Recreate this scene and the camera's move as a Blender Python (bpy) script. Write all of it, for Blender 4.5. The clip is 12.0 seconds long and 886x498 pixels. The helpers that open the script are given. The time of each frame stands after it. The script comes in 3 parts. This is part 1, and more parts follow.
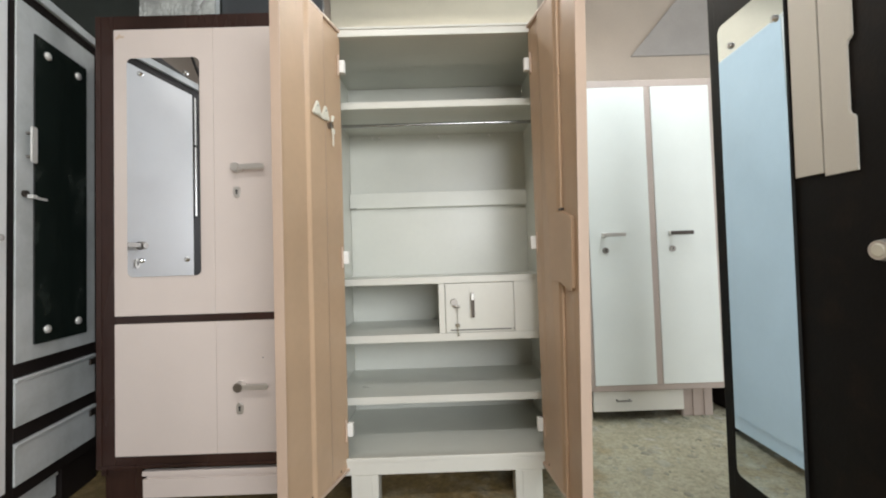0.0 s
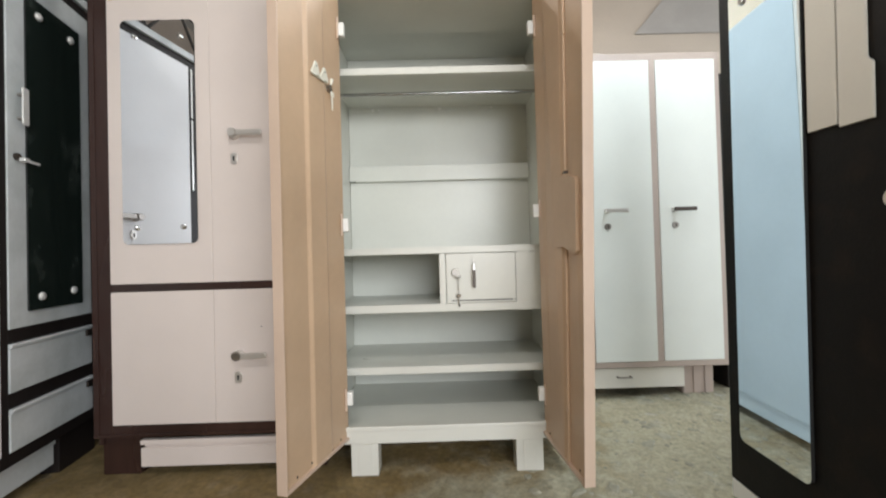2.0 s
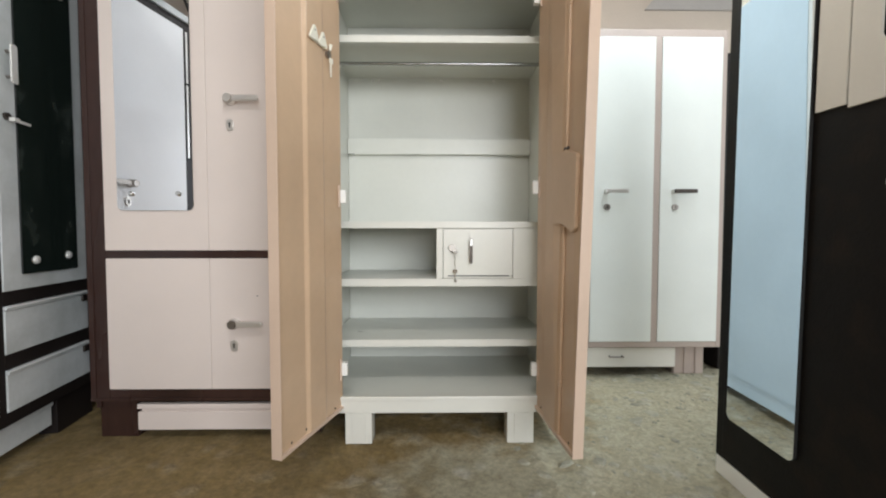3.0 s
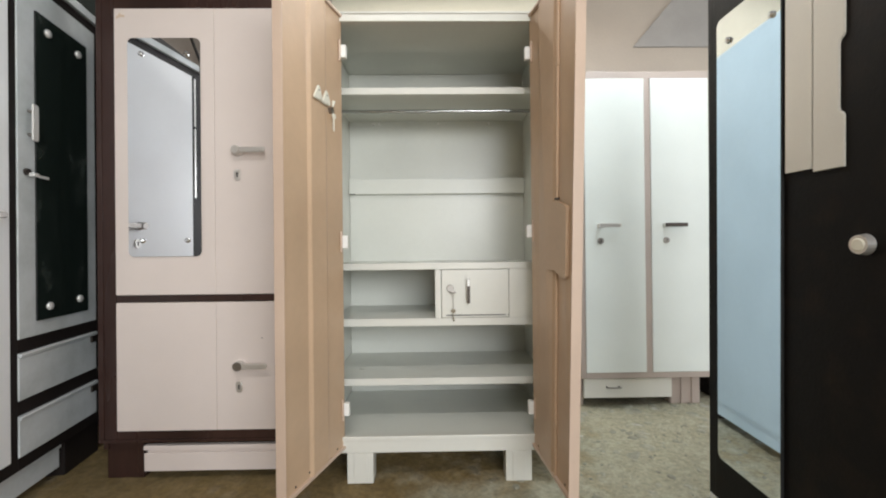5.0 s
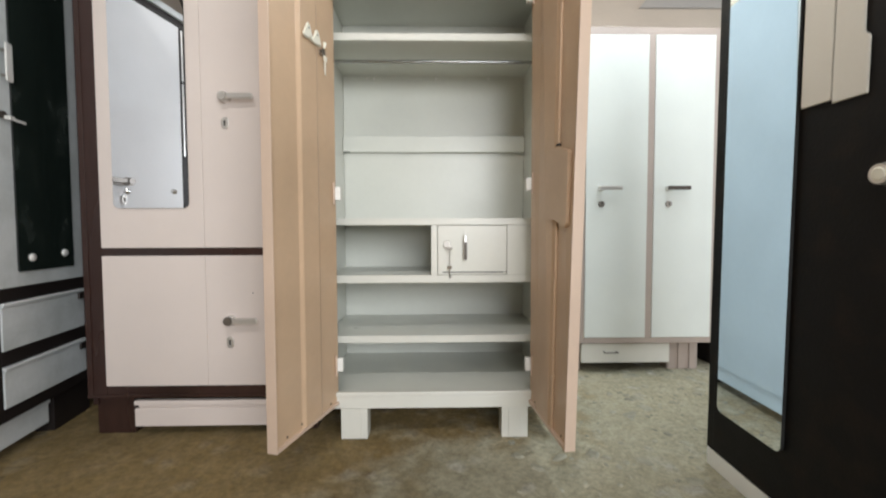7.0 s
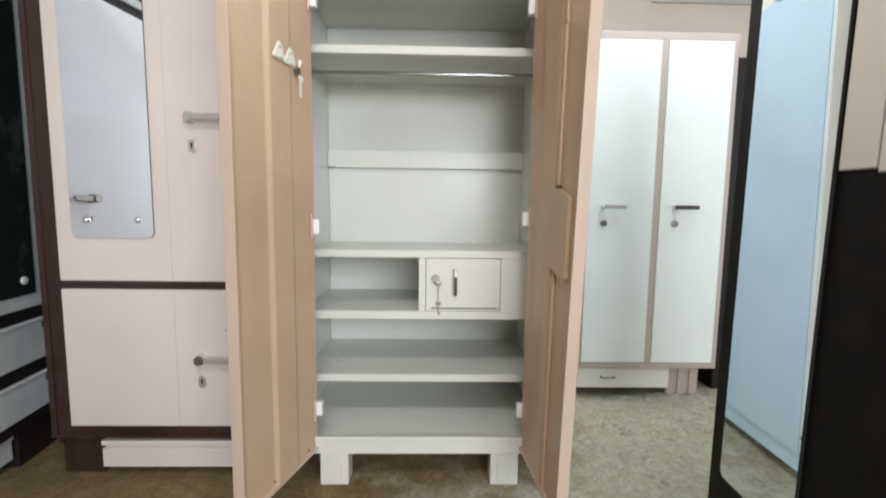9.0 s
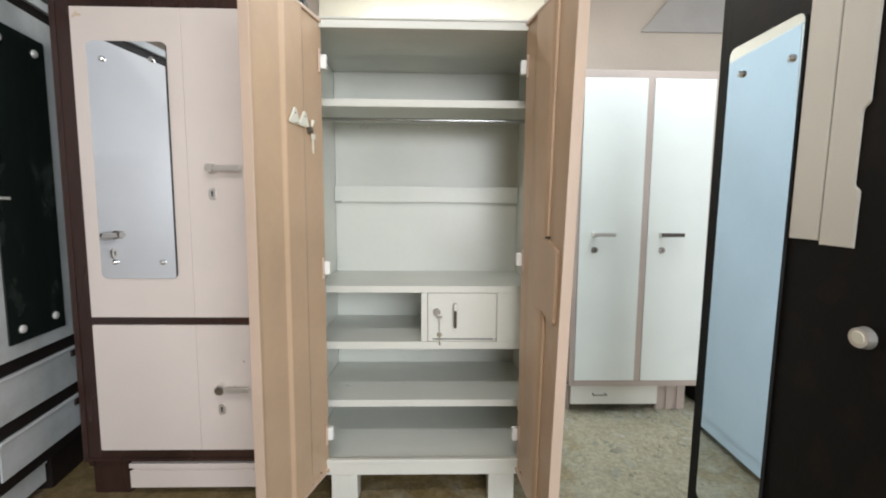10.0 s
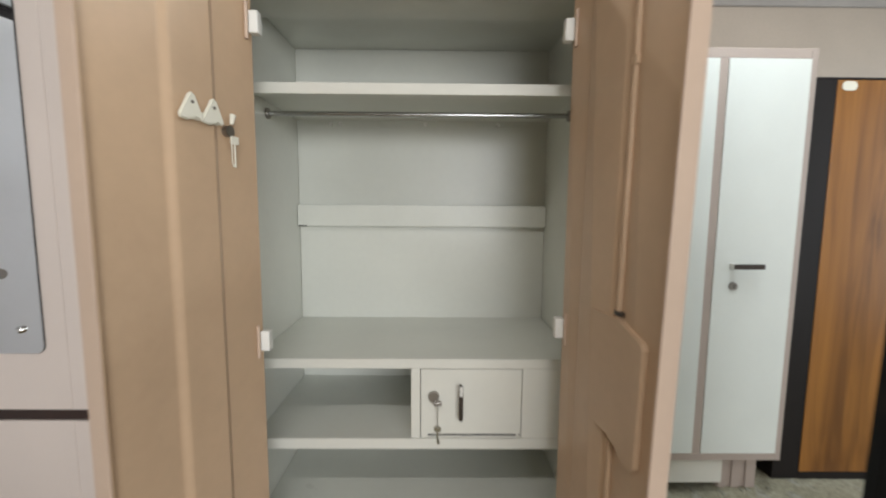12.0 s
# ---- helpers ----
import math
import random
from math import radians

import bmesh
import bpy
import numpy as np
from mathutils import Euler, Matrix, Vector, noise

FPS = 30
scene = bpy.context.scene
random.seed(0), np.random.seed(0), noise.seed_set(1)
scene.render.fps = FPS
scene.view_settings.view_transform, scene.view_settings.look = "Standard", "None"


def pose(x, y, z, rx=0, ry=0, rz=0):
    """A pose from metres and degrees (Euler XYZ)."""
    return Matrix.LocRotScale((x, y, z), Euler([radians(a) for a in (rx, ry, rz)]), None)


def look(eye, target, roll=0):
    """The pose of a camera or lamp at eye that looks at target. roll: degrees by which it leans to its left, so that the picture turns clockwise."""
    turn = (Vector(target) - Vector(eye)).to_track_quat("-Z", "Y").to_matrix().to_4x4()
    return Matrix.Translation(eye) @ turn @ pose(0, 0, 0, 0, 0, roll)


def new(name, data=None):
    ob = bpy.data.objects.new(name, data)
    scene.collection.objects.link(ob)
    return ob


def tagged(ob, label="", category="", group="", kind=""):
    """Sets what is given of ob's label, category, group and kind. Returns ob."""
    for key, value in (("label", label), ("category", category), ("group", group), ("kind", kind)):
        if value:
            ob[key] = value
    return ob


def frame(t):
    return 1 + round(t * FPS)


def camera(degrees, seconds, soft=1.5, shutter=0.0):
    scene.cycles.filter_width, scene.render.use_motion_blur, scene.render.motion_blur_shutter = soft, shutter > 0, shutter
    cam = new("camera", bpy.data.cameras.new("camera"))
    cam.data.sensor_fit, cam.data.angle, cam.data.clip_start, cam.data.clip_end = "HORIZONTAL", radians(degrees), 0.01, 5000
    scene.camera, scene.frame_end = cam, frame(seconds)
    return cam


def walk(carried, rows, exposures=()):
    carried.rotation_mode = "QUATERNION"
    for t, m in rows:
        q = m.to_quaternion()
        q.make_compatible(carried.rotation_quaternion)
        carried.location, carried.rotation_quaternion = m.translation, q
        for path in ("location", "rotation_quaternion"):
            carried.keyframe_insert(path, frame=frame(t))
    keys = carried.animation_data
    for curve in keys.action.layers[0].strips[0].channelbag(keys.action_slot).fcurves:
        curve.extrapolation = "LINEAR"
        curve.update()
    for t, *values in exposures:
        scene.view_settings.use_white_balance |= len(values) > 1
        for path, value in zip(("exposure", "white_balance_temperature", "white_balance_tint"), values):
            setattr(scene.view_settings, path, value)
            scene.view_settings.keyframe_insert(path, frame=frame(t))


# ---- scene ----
cam = camera(95.7, 12.0, soft=2.0, shutter=0.4)
PATH = [
    (0, (-0.002, -1.623, 0.957), (0.015, 0.376, 1.024), -1.8),
    (0.5, (-0.004, -1.636, 0.965), (0.009, 0.362, 1.051), -1.8),
    (1, (-0.008, -1.635, 0.961), (0.006, 0.363, 1.057), -1.8),
    (1.5, (-0.007, -1.62, 0.916), (0.014, 0.377, 1.006), -1.6),
    (2, (-0.011, -1.595, 0.861), (0.008, 0.404, 0.889), -1.6),
    (2.2, (-0.012, -1.59, 0.838), (0.01, 0.409, 0.809), -1.2),
    (2.5, (-0.01, -1.571, 0.815), (0.017, 0.428, 0.748), 0.0),
    (3, (-0.009, -1.588, 0.844), (0.019, 0.41, 0.767), 0.0),
    (5, (-0.001, -1.652, 0.951), (0.027, 0.348, 0.957), -0.6),
    (5.5, (0.005, -1.661, 0.954), (0.034, 0.339, 0.969), -0.6),
    (6, (0.001, -1.657, 0.941), (0.033, 0.342, 0.958), -0.5),
    (6.5, (0.003, -1.642, 0.903), (0.037, 0.358, 0.911), -0.6),
    (7, (0.007, -1.602, 0.834), (0.043, 0.396, 0.752), -0.2),
    (7.2, (0.011, -1.582, 0.811), (0.047, 0.414, 0.686), 0.0),
    (8.8, (0.049, -1.462, 0.946), (0.089, 0.53, 0.768), 0.7),
    (9, (0.052, -1.461, 1.047), (0.09, 0.53, 0.864), 0.7),
    (9.2, (0.051, -1.472, 1.158), (0.088, 0.518, 0.956), 0.7),
    (9.5, (0.05, -1.508, 1.233), (0.082, 0.483, 1.046), 0.5),
    (10, (0.044, -1.578, 1.211), (0.085, 0.413, 1.028), 0.4),
    (10.5, (0.055, -1.537, 1.187), (0.09, 0.454, 0.997), 0.4),
    (11, (0.088, -1.381, 1.221), (0.119, 0.609, 1.021), 0.4),
    (11.5, (0.104, -1.259, 1.292), (0.134, 0.73, 1.082), 0.3),
    (11.7, (0.094, -1.184, 1.306), (0.124, 0.805, 1.098), 0.2),
    (12, (0.068, -1.012, 1.332), (0.086, 0.978, 1.131), 0.4),
]
walk(
    cam,
    [(t, look(eye, target, roll)) for t, eye, target, roll in PATH],
    exposures=[(0, 0.0, 6430, 10), (1.5, 0.02, 6430, 10), (2.5, 0.09, 6350, 10), (3.2, 0.08, 6350, 10), (5.5, 0.03, 6430, 10), (6.5, 0.08, 6400, 10), (7.2, 0.09, 6380, 10), (9.2, 0.14, 6180, 10), (10, 0.05, 6250, 10), (10.5, -0.09, 6300, 10), (11.3, -0.12, 6400, 10), (12, -0.27, 6460, 10)],
)

# ---- world, sun, large lights ----
world = bpy.data.worlds.new("world")
scene.world = world
world.use_nodes = True
wn = world.node_tree.nodes
sky = wn.new("ShaderNodeTexSky")
sky.sky_type, sky.sun_disc = "NISHITA", False
sky.sun_elevation, sky.sun_rotation = radians(48), radians(200)
world.node_tree.links.new(sky.outputs[0], wn["Background"].inputs[0])
wn["Background"].inputs[1].default_value = 0.1


def lamp(name, kind, m, energy, colour, size=None, angle=None):
    data = bpy.data.lights.new(name, kind)
    data.energy, data.color = energy, colour
    if size:
        data.shape, data.size, data.size_y = "RECTANGLE", size[0], size[1]
    if angle:
        data.angle = radians(angle)
    ob = new(name, data)
    ob.matrix_world = m
    return ob


lamp("sun", "SUN", look((1.5, -6, 8), (0.3, -9.5, 0)), 3.0, (1.0, 0.95, 0.88), angle=0.5)
# daylight of the shop front behind the camera, the yard door at the right, and the ceiling tubes
lamp("shop_front_daylight", "AREA", look((1.55, -4.42, 1.72), (0.6, 0.0, 1.35)), 168, (0.96, 0.98, 0.99), (3.0, 1.6))
lamp("yard_door_daylight", "AREA", look((4.3, 0.15, 1.4), (0.0, 0.25, 1.0)), 54, (0.82, 0.93, 1.0), (1.5, 2.1))
lamp("tube_light_aisle", "AREA", look((1.28, 0.12, 2.72), (1.28, 0.2, 0)), 22, (0.86, 0.95, 1.0), (0.05, 0.9))
lamp("tube_light_front", "AREA", look((-0.28, -1.9, 3.0), (-0.28, -1.8, 0)), 27, (1.0, 0.965, 0.92), (1.15, 0.05))
lamp("tube_light_rear", "AREA", look((0.0, 0.85, 2.97), (0.0, 0.9, 0)), 26, (1.0, 0.95, 0.88), (1.15, 0.05))

# ---- materials ----


def material(name, base, rough=0.5, metal=0.0, vary=0.10, stain=None, grain=90.0, bump=0.06, stretch=(1, 1, 1), patch=2.2, specular=0.5, coat=0.0, wear=(0.35, 0.72)):
    """A painted, laminated or metal surface: a base colour with broad and fine variation, fine relief and uneven gloss."""
    m = bpy.data.materials.new(name)
    m.use_nodes = True
    n, l = m.node_tree.nodes, m.node_tree.links
    b = n["Principled BSDF"]
    co = n.new("ShaderNodeTexCoord")
    mp = n.new("ShaderNodeMapping")
    mp.inputs["Scale"].default_value = stretch
    l.new(co.outputs["Object"], mp.inputs["Vector"])
    broad = n.new("ShaderNodeTexNoise")
    broad.inputs["Scale"].default_value, broad.inputs["Detail"].default_value = patch, 5
    fine = n.new("ShaderNodeTexNoise")
    fine.inputs["Scale"].default_value, fine.inputs["Detail"].default_value = grain, 4
    for t in (broad, fine):
        l.new(mp.outputs[0], t.inputs["Vector"])
    ramp = n.new("ShaderNodeMapRange")
    ramp.inputs[1].default_value, ramp.inputs[2].default_value = wear
    l.new(broad.outputs[0], ramp.inputs[0])
    mix = n.new("ShaderNodeMix")
    mix.data_type = "RGBA"
    dark = stain or tuple(c * (1 - 2 * vary) for c in base)
    mix.inputs[6].default_value, mix.inputs[7].default_value = (*base, 1), (*dark, 1)
    l.new(ramp.outputs[0], mix.inputs[0])
    spot = n.new("ShaderNodeMix")
    spot.data_type, spot.blend_type = "RGBA", "MULTIPLY"
    spot.inputs[0].default_value = min(1.0, vary * 2)
    l.new(mix.outputs[2], spot.inputs[6])
    l.new(fine.outputs[0], spot.inputs[7])
    gain = n.new("ShaderNodeMix")
    gain.data_type, gain.blend_type = "RGBA", "MIX"
    gain.inputs[0].default_value = 0.5
    l.new(mix.outputs[2], gain.inputs[6])
    l.new(spot.outputs[2], gain.inputs[7])
    l.new(gain.outputs[2], b.inputs["Base Color"])
    rr = n.new("ShaderNodeMapRange")
    rr.inputs[3].default_value, rr.inputs[4].default_value = rough * 0.75, min(1, rough * 1.3)
    l.new(broad.outputs[0], rr.inputs[0])
    l.new(rr.outputs[0], b.inputs["Roughness"])
    b.inputs["Metallic"].default_value = metal
    b.inputs["Specular IOR Level"].default_value = specular
    b.inputs["Coat Weight"].default_value = coat
    if bump:
        bp = n.new("ShaderNodeBump")
        bp.inputs["Strength"].default_value, bp.inputs["Distance"].default_value = bump, 0.004
        l.new(fine.outputs[0], bp.inputs["Height"])
        l.new(bp.outputs[0], b.inputs["Normal"])
    return m


STEEL_PAINT = material("pale grey enamel on steel", (0.69, 0.70, 0.643), 0.30, vary=0.05, grain=45, bump=0.04)
EDGE_PAINT = material("off-white enamel", (0.70, 0.69, 0.625), 0.32, vary=0.05, grain=45, bump=0.04)
TAN_PAINT = material("tan brown enamel on steel", (0.625, 0.440, 0.290), 0.36, vary=0.10, grain=40, bump=0.05)
TAN_EDGE = material("peach enamel edge", (0.625, 0.472, 0.365), 0.38, vary=0.07, grain=50, bump=0.05)
PINK_LAM = material("pinkish white laminate", (0.70, 0.612, 0.562), 0.42, vary=0.04, grain=160, bump=0.05)
MAROON = material("dark maroon painted steel", (0.062, 0.031, 0.025), 0.26, vary=0.3, grain=60, bump=0.08, stretch=(1, 1, 0.15))
CREAM_LAM = material("cream laminate", (0.74, 0.71, 0.64), 0.45, vary=0.05, grain=120, bump=0.05)
WHITE_LAM = material("cool white laminate", (0.785, 0.805, 0.76), 0.42, vary=0.04, grain=120, bump=0.04)
TAUPE = material("taupe pink enamel", (0.475, 0.388, 0.338), 0.4, vary=0.08, grain=70)
BLACK = material("black brown textured enamel", (0.008, 0.0072, 0.0068), 0.5, vary=0.4, stain=(0.021, 0.015, 0.011), wear=(0.48, 0.75), patch=9, grain=110, bump=0.12, specular=0.15)
GREY_LAM = material("greyish white laminate", (0.60, 0.63, 0.635), 0.55, vary=0.14, stain=(0.40, 0.43, 0.42), grain=60, patch=5, wear=(0.45, 0.80))
PALE_LAM = material("plain white laminate", (0.83, 0.84, 0.85), 0.34, vary=0.04, grain=110)
DARK_TRIM = material("near black wood trim", (0.017, 0.013, 0.012), 0.55, vary=0.2, grain=60, specular=0.22, stretch=(1, 1, 0.2))
STEEL = material("brushed steel", (0.80, 0.77, 0.73), 0.34, 0.72, vary=0.06, grain=200, bump=0.04, stretch=(0.1, 1, 1))
CHROME = material("chrome", (0.80, 0.80, 0.80), 0.12, 1.0, vary=0.03, bump=0)
RAIL_STEEL = material("worn chrome tube", (0.55, 0.55, 0.55), 0.24, 1.0, vary=0.12, grain=40, bump=0.03)
DULL_METAL = material("dull zinc", (0.40, 0.37, 0.34), 0.4, 1.0, vary=0.1)
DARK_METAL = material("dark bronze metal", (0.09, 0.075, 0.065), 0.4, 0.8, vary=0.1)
PLASTIC = material("ivory plastic", (0.80, 0.77, 0.66), 0.4, vary=0.04, grain=60, bump=0.03)
NYLON = material("white nylon", (0.85, 0.84, 0.80), 0.45, vary=0.05)
RUBBER = material("dark gap filler", (0.02, 0.02, 0.02), 0.7, vary=0.1)
MIRROR = material("silvered mirror", (0.87, 0.89, 0.93), 0.014, 1.0, vary=0.02, grain=20, bump=0, patch=1.5)
BLUE_MIRROR = material("cool tinted mirror", (0.85, 0.90, 0.95), 0.012, 1.0, vary=0.02, grain=20, bump=0, patch=1.5)
SMOKED = material("old smoked mirror", (0.030, 0.044, 0.038), 0.12, 0.5, vary=0.3, stain=(0.16, 0.19, 0.17), grain=60, bump=0.02, patch=7, stretch=(1, 1, 0.6), wear=(0.55, 0.78))
CREAM_PAINT = material("glossy cream paint", (0.78, 0.735, 0.60), 0.22, vary=0.05, grain=30, bump=0.06)
WALL = material("cream wall paint", (0.52, 0.44, 0.365), 0.42, vary=0.09, grain=55, bump=0.15, patch=1.2)
DARK_WALL = material("dark green grey board", (0.040, 0.050, 0.045), 0.55, vary=0.25, grain=30, bump=0.15, patch=1.6)
CEIL = material("grey roof sheet", (0.55, 0.55, 0.54), 0.6, vary=0.12, grain=25, bump=0.1)
FILM = material("clouded plastic film", (0.50, 0.52, 0.50), 0.16, vary=0.25, grain=14, bump=0.5, patch=9)
PALE_METAL = material("pale nickel", (0.84, 0.83, 0.80), 0.3, 0.35, vary=0.05, grain=80, bump=0.02)
TRUSS_STEEL = material("dark primed steel", (0.085, 0.08, 0.075), 0.5, vary=0.2, grain=40)
CHIP = material("pale stone chip", (0.41, 0.39, 0.295), 0.9, vary=0.25, grain=60, bump=0.2, patch=9)
SIDE_BLUE = material("pale blue on steel", (0.535, 0.62, 0.645), 0.34, vary=0.05, grain=45, bump=0.04)
TAPE = material("yellowed tape", (0.70, 0.54, 0.40), 0.5, vary=0.15)


def wood_material():
    m = bpy.data.materials.new("orange brown varnished wood")
    m.use_nodes = True
    n, l = m.node_tree.nodes, m.node_tree.links
    b = n["Principled BSDF"]
    co, mp = n.new("ShaderNodeTexCoord"), n.new("ShaderNodeMapping")
    mp.inputs["Scale"].default_value = (5, 5, 0.45)
    l.new(co.outputs["Object"], mp.inputs["Vector"])
    grain = n.new("ShaderNodeTexNoise")
    grain.inputs["Scale"].default_value, grain.inputs["Detail"].default_value, grain.inputs["Distortion"].default_value = 2.2, 8, 1.2
    l.new(mp.outputs[0], grain.inputs["Vector"])
    ramp = n.new("ShaderNodeValToRGB")
    e = ramp.color_ramp.elements
    e[0].position, e[0].color = 0.30, (0.125, 0.047, 0.010, 1)
    e[1].position, e[1].color = 0.72, (0.36, 0.150, 0.030, 1)
    l.new(grain.outputs[0], ramp.inputs[0])
    l.new(ramp.outputs[0], b.inputs["Base Color"])
    b.inputs["Roughness"].default_value = 0.34
    bp = n.new("ShaderNodeBump")
    bp.inputs["Strength"].default_value, bp.inputs["Distance"].default_value = 0.1, 0.002
    l.new(grain.outputs[0], bp.inputs["Height"])
    l.new(bp.outputs[0], b.inputs["Normal"])
    return m


def floor_material():
    """Dusty rough concrete with pale stone chips, browner where it is trodden."""
    m = bpy.data.materials.new("rough dusty concrete")
    m.use_nodes = True
    n, l = m.node_tree.nodes, m.node_tree.links
    b = n["Principled BSDF"]
    co = n.new("ShaderNodeTexCoord")

    def noise_tex(scale, detail, rough=0.55):
        t = n.new("ShaderNodeTexNoise")
        t.inputs["Scale"].default_value, t.inputs["Detail"].default_value, t.inputs["Roughness"].default_value = scale, detail, rough
        l.new(co.outputs["Object"], t.inputs["Vector"])
        return t

    def blend(fac, a, c, kind="MIX"):
        x = n.new("ShaderNodeMix")
        x.data_type, x.blend_type = "RGBA", kind
        for socket, value in ((0, fac), (6, a), (7, c)):
            if isinstance(value, (tuple, float)):
                x.inputs[socket].default_value = value
            else:
                l.new(value, x.inputs[socket])
        return x.outputs[2]

    def span(value, low, high):
        r = n.new("ShaderNodeMapRange")
        r.inputs[1].default_value, r.inputs[2].default_value = low, high
        l.new(value, r.inputs[0])
        return r.outputs[0]

    broad, mid, fine = noise_tex(0.9, 4), noise_tex(7, 6, 0.65), noise_tex(48, 8, 0.75)
    chips = n.new("ShaderNodeTexVoronoi")
    chips.inputs["Scale"].default_value, chips.inputs["Randomness"].default_value = 15, 1.0
    warp = n.new("ShaderNodeMix")
    warp.data_type = "RGBA"
    warp.inputs[0].default_value = 0.12
    l.new(co.outputs["Object"], warp.inputs[6])
    l.new(mid.outputs[1], warp.inputs[7])
    l.new(warp.outputs[2], chips.inputs["Vector"])
    pick = n.new("ShaderNodeSeparateColor")
    l.new(chips.outputs["Color"], pick.inputs[0])
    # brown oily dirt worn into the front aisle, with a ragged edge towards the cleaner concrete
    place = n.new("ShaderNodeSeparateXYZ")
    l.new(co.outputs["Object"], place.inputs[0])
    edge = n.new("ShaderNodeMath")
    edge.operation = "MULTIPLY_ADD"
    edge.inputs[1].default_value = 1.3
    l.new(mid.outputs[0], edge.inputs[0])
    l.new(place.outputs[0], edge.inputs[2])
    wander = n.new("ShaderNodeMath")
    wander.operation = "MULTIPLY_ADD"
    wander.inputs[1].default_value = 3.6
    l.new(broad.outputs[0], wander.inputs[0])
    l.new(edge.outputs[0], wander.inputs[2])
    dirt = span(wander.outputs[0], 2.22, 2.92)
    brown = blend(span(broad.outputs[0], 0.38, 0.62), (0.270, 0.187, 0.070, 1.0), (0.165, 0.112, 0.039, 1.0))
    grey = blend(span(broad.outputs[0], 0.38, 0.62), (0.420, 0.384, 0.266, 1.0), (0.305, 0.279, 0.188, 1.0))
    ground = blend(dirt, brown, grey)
    pale = n.new("ShaderNodeMath")
    pale.operation = "MULTIPLY"
    pale.inputs[1].default_value = 0.62
    l.new(span(mid.outputs[0], 0.42, 0.75), pale.inputs[0])
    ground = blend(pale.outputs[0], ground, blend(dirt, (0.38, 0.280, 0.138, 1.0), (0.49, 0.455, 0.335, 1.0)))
    stony = n.new("ShaderNodeMath")
    stony.operation = "MULTIPLY"
    l.new(span(pick.outputs[0], 0.74, 0.95), stony.inputs[0])
    l.new(span(chips.outputs["Distance"], 0.60, 0.20), stony.inputs[1])
    faint = n.new("ShaderNodeMath")
    faint.operation = "MULTIPLY"
    more = n.new("ShaderNodeMath")
    more.operation, more.inputs[1].default_value, more.inputs[2].default_value = "MULTIPLY_ADD", 0.45, 0.20
    l.new(dirt, more.inputs[0])
    l.new(stony.outputs[0], faint.inputs[0])
    l.new(more.outputs[0], faint.inputs[1])
    ground = blend(faint.outputs[0], ground, (0.48, 0.455, 0.39, 1.0))
    ground = blend(0.52, ground, blend(1.0, ground, span(fine.outputs[0], 0.28, 0.62), "MULTIPLY"))
    l.new(ground, b.inputs["Base Color"])
    b.inputs["Roughness"].default_value = 0.85
    high = n.new("ShaderNodeMath")
    high.operation = "ADD"
    l.new(stony.outputs[0], high.inputs[0])
    l.new(fine.outputs[0], high.inputs[1])
    bp = n.new("ShaderNodeBump")
    bp.inputs["Strength"].default_value, bp.inputs["Distance"].default_value = 0.95, 0.009
    l.new(high.outputs[0], bp.inputs["Height"])
    l.new(bp.outputs[0], b.inputs["Normal"])
    return m


WOOD, FLOOR = wood_material(), floor_material()
GLOW = bpy.data.materials.new("lit tube")
GLOW.use_nodes = True
GLOW.node_tree.nodes["Principled BSDF"].inputs["Emission Color"].default_value = (1, 0.95, 0.88, 1)
GLOW.node_tree.nodes["Principled BSDF"].inputs["Emission Strength"].default_value = 6.0

# ---- building helpers ----


def box(bm, x0, x1, y0, y1, z0, z1, bevel=0.002):
    """Adds a box with softened edges to bm."""
    made = bmesh.ops.create_cube(bm, size=1.0)["verts"]
    for v in made:
        v.co = Vector((x0 + (v.co.x + 0.5) * (x1 - x0), y0 + (v.co.y + 0.5) * (y1 - y0), z0 + (v.co.z + 0.5) * (z1 - z0)))
    if bevel:
        edges = list({e for v in made for e in v.link_edges})
        bmesh.ops.bevel(bm, geom=edges, offset=min(bevel, 0.3 * min(abs(x1 - x0), abs(y1 - y0), abs(z1 - z0))), segments=2, affect="EDGES", profile=0.6)
    return bm


def boxes(*rows, bevel=0.002):
    bm = bmesh.new()
    for row in rows:
        box(bm, *row, bevel=bevel)
    return bm


def rod(bm, a, b, r, r2=None, sides=20):
    """Adds a round bar from a to b."""
    a, b = Vector(a), Vector(b)
    turn = (b - a).to_track_quat("Z", "Y").to_matrix().to_4x4()
    bmesh.ops.create_cone(bm, cap_ends=True, segments=sides, radius1=r, radius2=r if r2 is None else r2, depth=(b - a).length, matrix=Matrix.Translation((a + b) / 2) @ turn)
    return bm


def rods(*rows):
    bm = bmesh.new()
    for row in rows:
        rod(bm, *row)
    return bm


def extruded(outline, y0, y1, bevel=0.0):
    """A plate with the outline of (x, z) points, from y0 to y1."""
    bm = bmesh.new()
    face = bm.faces.new([bm.verts.new((x, y0, z)) for x, z in outline])
    out = bmesh.ops.extrude_face_region(bm, geom=[face])["geom"]
    bmesh.ops.translate(bm, verts=[g for g in out if isinstance(g, bmesh.types.BMVert)], vec=(0, y1 - y0, 0))
    bmesh.ops.recalc_face_normals(bm, faces=bm.faces)
    if bevel:
        bmesh.ops.bevel(bm, geom=[e for e in bm.edges if abs(e.verts[0].co.y - e.verts[1].co.y) < 1e-6], offset=bevel, segments=2, affect="EDGES")
    return bm


